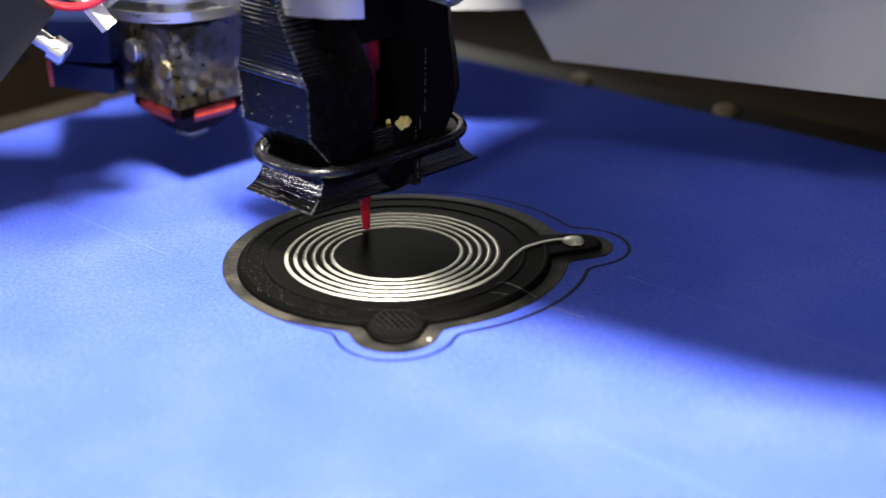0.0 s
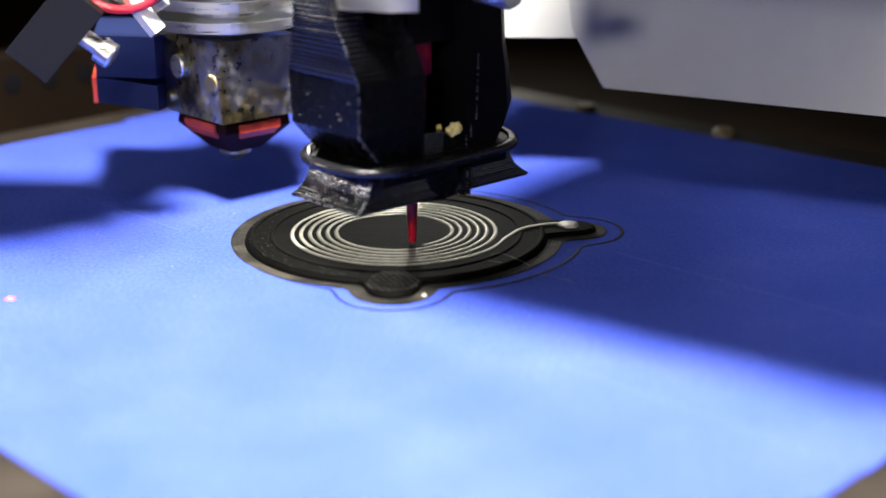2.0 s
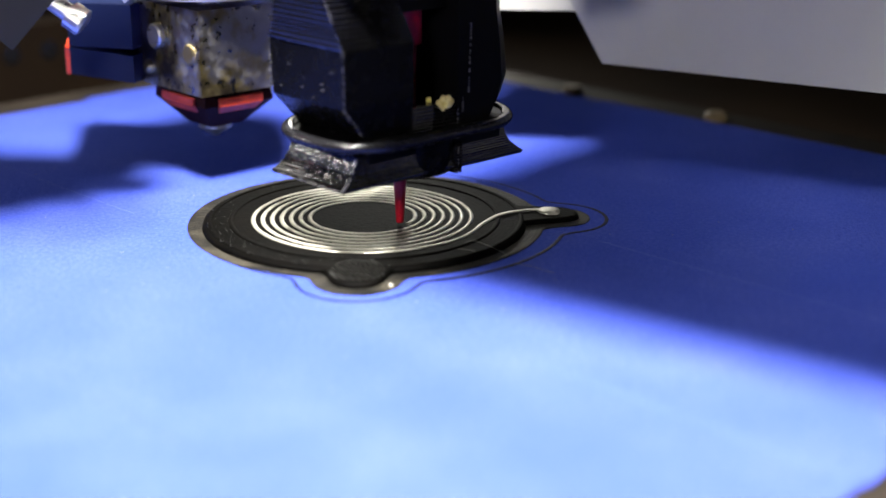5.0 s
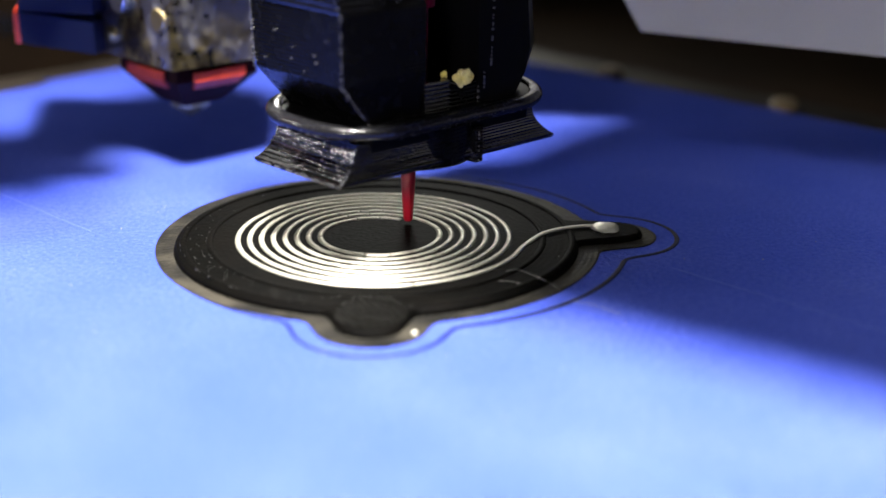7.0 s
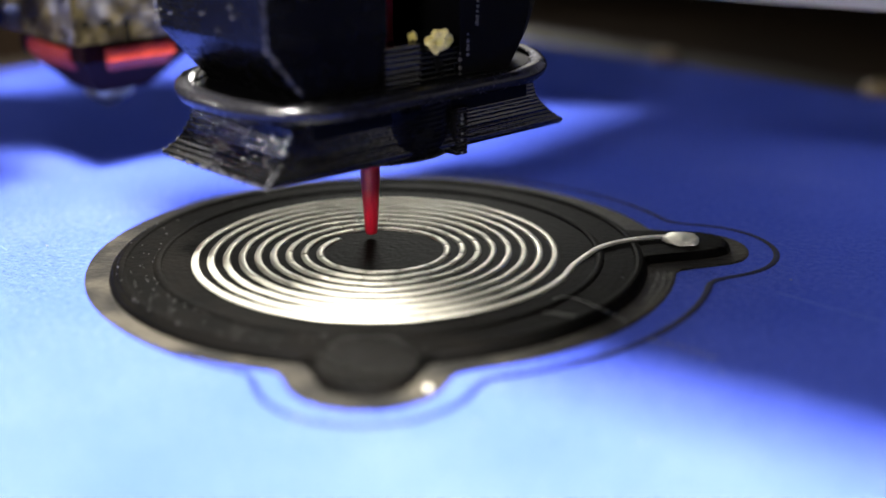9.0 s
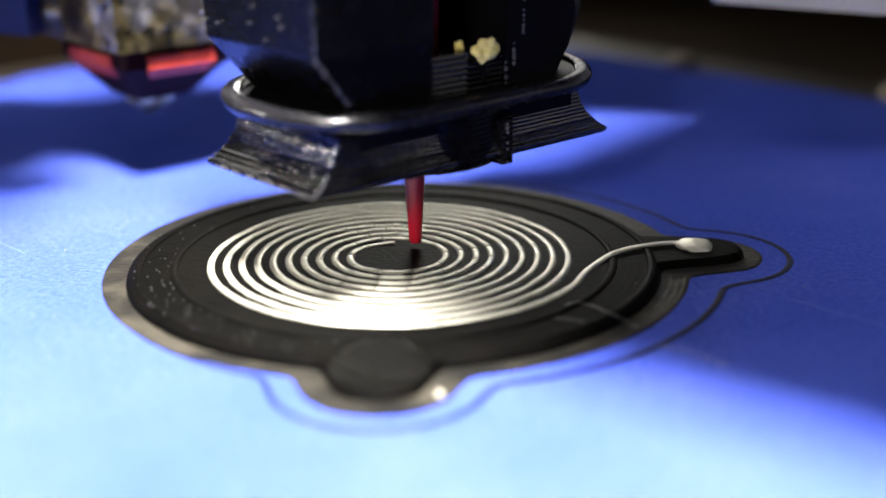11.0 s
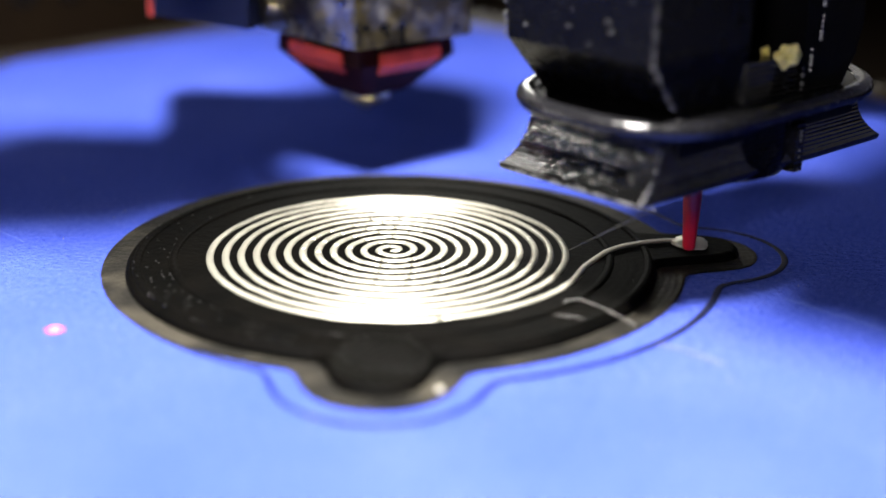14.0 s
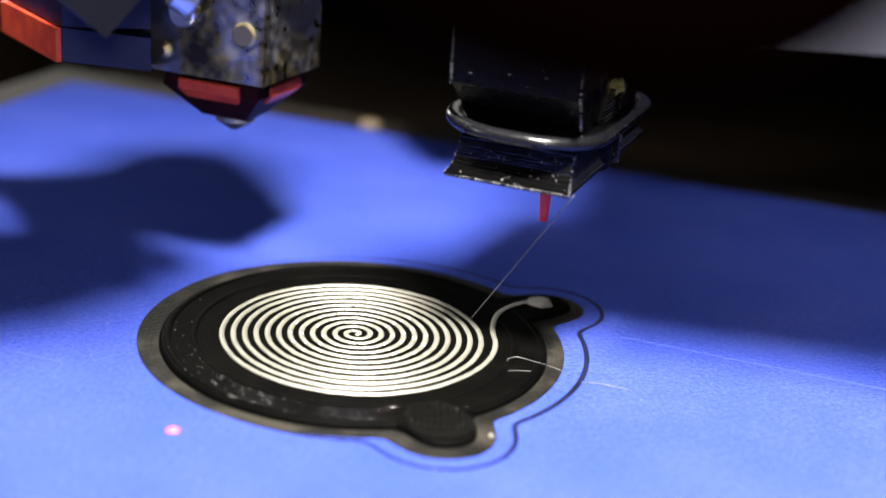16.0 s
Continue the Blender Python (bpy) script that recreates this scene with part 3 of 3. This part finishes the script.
for a0, a1, b0, b1 in ((-6.0, 4.4, 27.4, 39.0),):
    ca, cb = (a0 + a1) / 2, (b0 + b1) / 2
    sock = part("nozzle_sock", loft([[ab(ca + (a - ca) * k, cb + (b - cb) * k, z) for a, b in ((a0, b0), (a1, b0), (a1, b1), (a0, b1))] for k, z in ((0.42, 6.2), (0.62, 7.4), (0.93, 9.3), (0.9, 10.88))]), DARK_SOCK, head, "dark silicone sock under the block")
    for sa, sb in ((0, -1), (-1, 0)):
        pts = []
        for k, z in ((0.80, 8.5), (0.95, 9.4), (0.95, 10.3)):
            for s in (-0.62, 0.62):
                a = ca + sa * (a1 - a0) / 2 * k + (s * (a1 - a0) / 2 * k if sa == 0 else 0)
                b = cb + sb * (b1 - b0) / 2 * k + (s * (b1 - b0) / 2 * k if sb == 0 else 0)
                pts.append((a, b, z))
        o = (sa * 0.25, sb * 0.25)
        bm = bmesh.new()
        inner = [bm.verts.new(Vector(ab(a, b, z)) * M) for a, b, z in pts]
        outer = [bm.verts.new(Vector(ab(a + o[0], b + o[1], z - 0.12)) * M) for a, b, z in pts]
        for i, j in ((0, 1), (1, 3), (3, 5), (5, 4), (4, 2), (2, 0)):
            bm.faces.new((inner[i], inner[j], outer[j], outer[i]))
        for g in (inner, outer):
            bm.faces.new((g[0], g[1], g[3], g[2]))
            bm.faces.new((g[2], g[3], g[5], g[4]))
        part("sock_lip", soften(bm, 0.08, 1), SOCK, sock, "bright red silicone lip")
    cx, cy, _ = ab(ca, cb, 0)
    part("hot_nozzle", turned(cx, cy, [(0.4, 4.6), (0.6, 4.7), (2.0, 5.6), (2.0, 6.4)], 24), BRASS, head)
hx, hy, _ = ab(-0.8, 33.4, 0)
part("heat_break", turned(hx, hy, [(2.0, 20.7), (2.0, 22.2)], 24), STEEL, head)
sink = part("heat_sink", turned(hx, hy, [(4.5, 21.9), (4.5, 45)], 32), STEEL, head, "finned steel heat sink")
for i in range(8):
    z = 21.9 + i * 2.5
    part("fin", soften(turned(hx, hy, [(9.2, z), (9.2, z + 1.25)], 56), 0.15), STEEL, sink)

# fan, its screws and wires beside the hot end
fan = new("cooling_fan")
fan.parent = head
fan_mesh = soften(loft([[(x, y, z) for x, z in ((-2.7, -7), (2.7, -7), (2.7, 3), (-2.7, 3))] for y in (-4, 10)]), 0.5)
fan_m = pose(-38.3 * M, 5.0 * M, 25.8 * M, 4, 42, 12)
body_ob = part("fan_body", fan_mesh, FAN, fan, "small dusty black fan housing")
body_ob.matrix_local = fan_m
part("fan_mount", box(-52, -28, 3, 10, 37, 46, 0.5), NAVY, fan, "dark bracket behind the fan")
# unseen block, its outline drawn back from the shadow left of the fan
plan = [(-38.5, 3), (-27.5, -7), (-31, -8.5), (-36, -13), (-60, -20), (-60, -2)]
part("fan_shade_block", soften(loft([[(x, y, z) for x, y in plan] for z in (46, 58)]), 0.8), FAN, fan, "unseen dark block above the fan, shaped for its shadow")
# unseen loop, added for the ring in that shadow
part("black_wire", tube([(x * 1.0, y * 1.0, 45) for x, y, _ in circle(-32, -12, 0, 4.6, 40)], 1.0, 10, True), BWIRE, fan, "loop of black wire", smooth=True)
part("fan_screw", rod((-36.4, 2.6, 23.6), (-33.0, 2.4, 21.2), [(0, 1.0), (0.55, 1.0), (0.56, 1.5), (0.95, 1.5), (1, 1.2)], 20), STEEL, fan)
part("connector", soften(rod((-32.4, 5.4, 28.8), (-28.6, 5.4, 23.6), [(0, 1.1), (1, 1.1)], 4), 0.15), BONE, fan, "small white plug")
part("connector", soften(rod((-30.4, 6.8, 29.6), (-28.2, 6.8, 26.0), [(0, 1.0), (1, 1.0)], 4), 0.15), BONE, fan)
arc = [(-32.2 - 5.2 * math.cos(a), 4.4, 30.4 - 4.2 * math.sin(a)) for a in [radians(-25 + 230 * i / 40) for i in range(41)]]
part("red_wire", tube(arc, 0.5, 10), WIRE, fan, "loop of red wire", smooth=True)
arc2 = [(-31.0 - 4.6 * math.cos(a), 5.6, 30.9 - 4.4 * math.sin(a)) for a in [radians(-25 + 215 * i / 40) for i in range(41)]]
part("black_wire", tube(arc2, 0.45, 10), BWIRE, fan, "loop of black wire", smooth=True)

# shroud that reaches out beside the heater block
plan = [(-41, 22), (-33, 20.6), (-30, 36), (-44.5, 37)]
part("shroud", soften(loft([[(x, y, z) for x, y in plan] for z in (15.3, 20.5)]), 0.3), NAVY, head, "dark blue shroud over the duct")
duct = part("duct", soften(loft([[(x, y, z + (0.8 if x > -35 else 0) * -1) for x, y in plan] for z in (12.0, 15.2)]), 0.2), NAVY, head)
part("duct_lip", soften(loft([[(-41.1, 22.2, z), (-44.6, 36.8, z), (-45.1, 36.7, z), (-41.6, 22.1, z)] for z in (11.9, 15.1)]), 0.15), SOCK, duct, "bright red end of the duct")

# white cover on the carriage
d = Vector((0.905, -0.425, 0))
nrm = Vector((0.425, 0.905, 0))
c0 = Vector((23.1, 28.8, 0))


def cover(points, depth, mat, label=""):
    rows = []
    for k in (0, depth):
        rows.append([c0 + d * s + nrm * k + Vector((0, 0, z)) for s, z in points])
    return part("cover", soften(loft(rows), 0.5), mat, head, label)


cover([(0, 12.8), (110, 11.9), (110, 60), (-9.5, 60), (-4.6, 20.2)], 14, WHITE, "white painted carriage cover")
part("cover_tongue", box(4, 21, 33, 44, 18.6, 60, 0.4), WHITE, head)

# unseen plate on the carriage, shaped for the shadow on the bed's right
plan = [(-6, -21.6), (30, -45.5), (57, -55), (85, -54), (85, 44.7), (24, 30), (1.5, -0.5)]
part("shade_plate", soften(loft([[(x, y, z) for x, y in plan] for z in (45, 56)]), 1.0), FAN, head, "unseen dark plate added over the right of the bed for its shadow")

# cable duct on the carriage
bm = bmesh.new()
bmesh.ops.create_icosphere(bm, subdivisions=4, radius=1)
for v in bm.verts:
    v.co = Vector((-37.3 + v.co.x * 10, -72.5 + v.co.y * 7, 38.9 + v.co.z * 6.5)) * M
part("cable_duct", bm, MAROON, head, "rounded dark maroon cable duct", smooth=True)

# ---------------------------------------------------------------- small things
spot = thing("laser_spot", "small red laser spot on the blue tape", "laser spot")
part("spot_core", turned(0, 0, [(0.34, 0.0), (0.29, 0.03)], 24), GLOW, spot)
part("spot_edge", turned(0, 0, [(0.58, -0.02), (0.54, 0.0)], 28), HALO, spot)


def strand_thing(name, pts, r, label, category, mat=None, smooth=True):
    return tagged(part(name, tube(pts, r, 6), mat or FIBRE, smooth=smooth), label, category)


fibre = [(10.9, -9.4, 0.72), (11.2, -8.6, 0.8), (12.0, -8.5, 0.9), (12.9, -9.2, 0.85), (13.8, -10.2, 0.8), (14.6, -11.2, 0.75), (15.2, -11.8, 0.6)]
strand_thing("loose_fibre", fibre, 0.02, "fine bent clear fibre lying on the black disc", "fibre")
strand_thing("loose_fibre", [(10.4, -10.6, 0.72), (11.4, -11.0, 0.76), (12.2, -11.3, 0.74)], 0.018, "short fine clear fibre on the black disc", "fibre")
strand_thing("loose_fibre", [(16.2, -13.0, 0.05), (17.6, -13.8, 0.12), (18.9, -14.9, 0.1), (19.8, -15.6, 0.05)], 0.025, "fine clear fibre lying on the blue tape", "fibre")
threads = [strand_thing("ink_thread", [(0, 0, k * 0.9) for k in range(15)], 0.042, "hair-thin pale thread drawn from the disc to the foot", "thread") for _ in range(2)]
bm = bmesh.new()
bmesh.ops.create_icosphere(bm, subdivisions=2, radius=0.22 * M)
for v in bm.verts:
    v.co = v.co * (1 + 0.3 * noise.noise(v.co * 6000)) + Vector((4.3, -20.4, 0.22)) * M
tagged(part("ink_speck", bm, INK), "tiny silver speck on the grey brim", "speck")

# pale flecks stand for dust and for glints on the crepe
bm = bmesh.new()
for _ in range(110):
    u, v = random.gauss(-5, 30), random.gauss(-12, 22)
    if not (-74 < u < 65 and -57 < v < 64) or (BU * u + BV * v).length < 22:
        continue
    r = random.uniform(0.035, 0.09)
    c = Vector(uv(u, v, -0.02 + r * 0.4))
    bmesh.ops.create_icosphere(bm, subdivisions=1, radius=r * M, matrix=Matrix.Translation(c * M) @ Matrix.Diagonal((1, random.uniform(0.4, 1.6), 0.6, 1)))
tagged(part("dust", bm, FIBRE), "tiny pale flecks for dust and sparkle on the blue tape", "dust", kind="stuff")

# ---------------------------------------------------------------- what moves
DRIFT = ((0, 0.42, 1.23), (0.5, 0.43, 1.13), (1, 0.26, 0.78), (1.5, 0.05, 1.13), (2, 0.06, 1.02), (2.5, 0.01, 1.41), (3, 0.09, 1.73), (3.5, 0.24, 1.08), (4, 0.14, 0.89), (4.5, 0.12, 1.25), (7, 0.04, -0.45), (7.5, 0.11, -0.24), (8, 0.37, 0.16), (8.5, 0.57, -0.25), (9, 0.36, -0.53), (9.5, 0.01, -0.74), (10, 0.20, -0.03), (11, 0, 0), (12.6, 0, 0))
AFTER = ((12.9, -0.3, -0.5, 0), (13.2, 0.4, -0.4, 0), (13.3, 4.5, 0.3, 0), (13.4, 11.5, 1.5, 0), (13.5, 16.4, 2.2, 0), (13.6, 19.4, 1.5, 0), (14, 19.71, 1.1, 0), (14.5, 19.8, 1.8, 0), (14.9, 19.2, 1.6, 0.3), (15, 19.12, 1.55, 0.75), (15.5, 19.2, 1.76, 4.45), (16, 19.02, 1.88, 8.69))


def head_place(t):
    """Where the tip stands at t, in mm."""
    if t < 12.75:
        x, y = coil(r_at(t))
        for (t0, x0, y0), (t1, x1, y1) in zip(DRIFT, DRIFT[1:]):
            if t0 <= t <= t1:
                s = (t - t0) / (t1 - t0)
                return x + x0 + (x1 - x0) * s, y + y0 + (y1 - y0) * s, 0.0
        return x, y, 0.0
    for (t0, *p), (t1, *q) in zip(AFTER, AFTER[1:]):
        if t0 <= t <= t1:
            s = (t - t0) / (t1 - t0)
            return tuple(a + (b - a) * s for a, b in zip(p, q))
    return AFTER[0][1:]


ANCHOR = (11.7, 0.6, 0.75)


def motions():
    times = [i / 10 for i in range(128)] + [r[0] for r in AFTER]
    path = [(t, head_place(t)) for t in times]
    walk(head, [(t, pose(x * M, y * M, z * M)) for t, (x, y, z) in path])
    walk(spot, [(t, pose((x - 40.2 + 0.1 * (x if x > 0 else 0)) * M, (y - 17.2 + (2.6 if x > 12 else 0)) * M, 0.04 * M)) for t, (x, y, z) in path])
    # the thread is drawn out of the holder once the coil is done
    low = Vector(ANCHOR)
    tx, ty, tz = ab(-7, 0, 12.6)
    for ob, upper in zip(threads, (False, True)):
        rows = [(t, pose((x + tx) * M, (y + ty) * M, (z + tz + (12.6 if upper else 0)) * M, 180 if upper else 0)) for t, (x, y, z) in path if t < 13.35]
        for t, (x, y, z) in path:
            if t >= 13.5:
                high = Vector((x - 3.8, y - 12.0, z + 7.5))
                m = look((high if upper else low) * M, (low if upper else high) * M)
                rows.append((t, m @ pose(0, 0, 0, 180)))
        walk(ob, rows)
    # each length of ink rides in the holder until the tip has passed its place
    for ob, cx, cy, laid in SEG:
        hx, hy, hz = ab(-7, 0, 18)
        rows = [(t, pose((x + hx) * M, (y + hy) * M, (z + hz) * M)) for t, (x, y, z) in path if t < laid - 0.02]
        x, y, z = head_place(laid)
        rows.append((laid, pose((x + hx) * M, (y + hy) * M, (z + hz) * M)))
        rows += [(laid + 0.034, pose(cx * M, cy * M, Z_INK * M)), (16.0, pose(cx * M, cy * M, Z_INK * M))]
        walk(ob, rows)


motions()
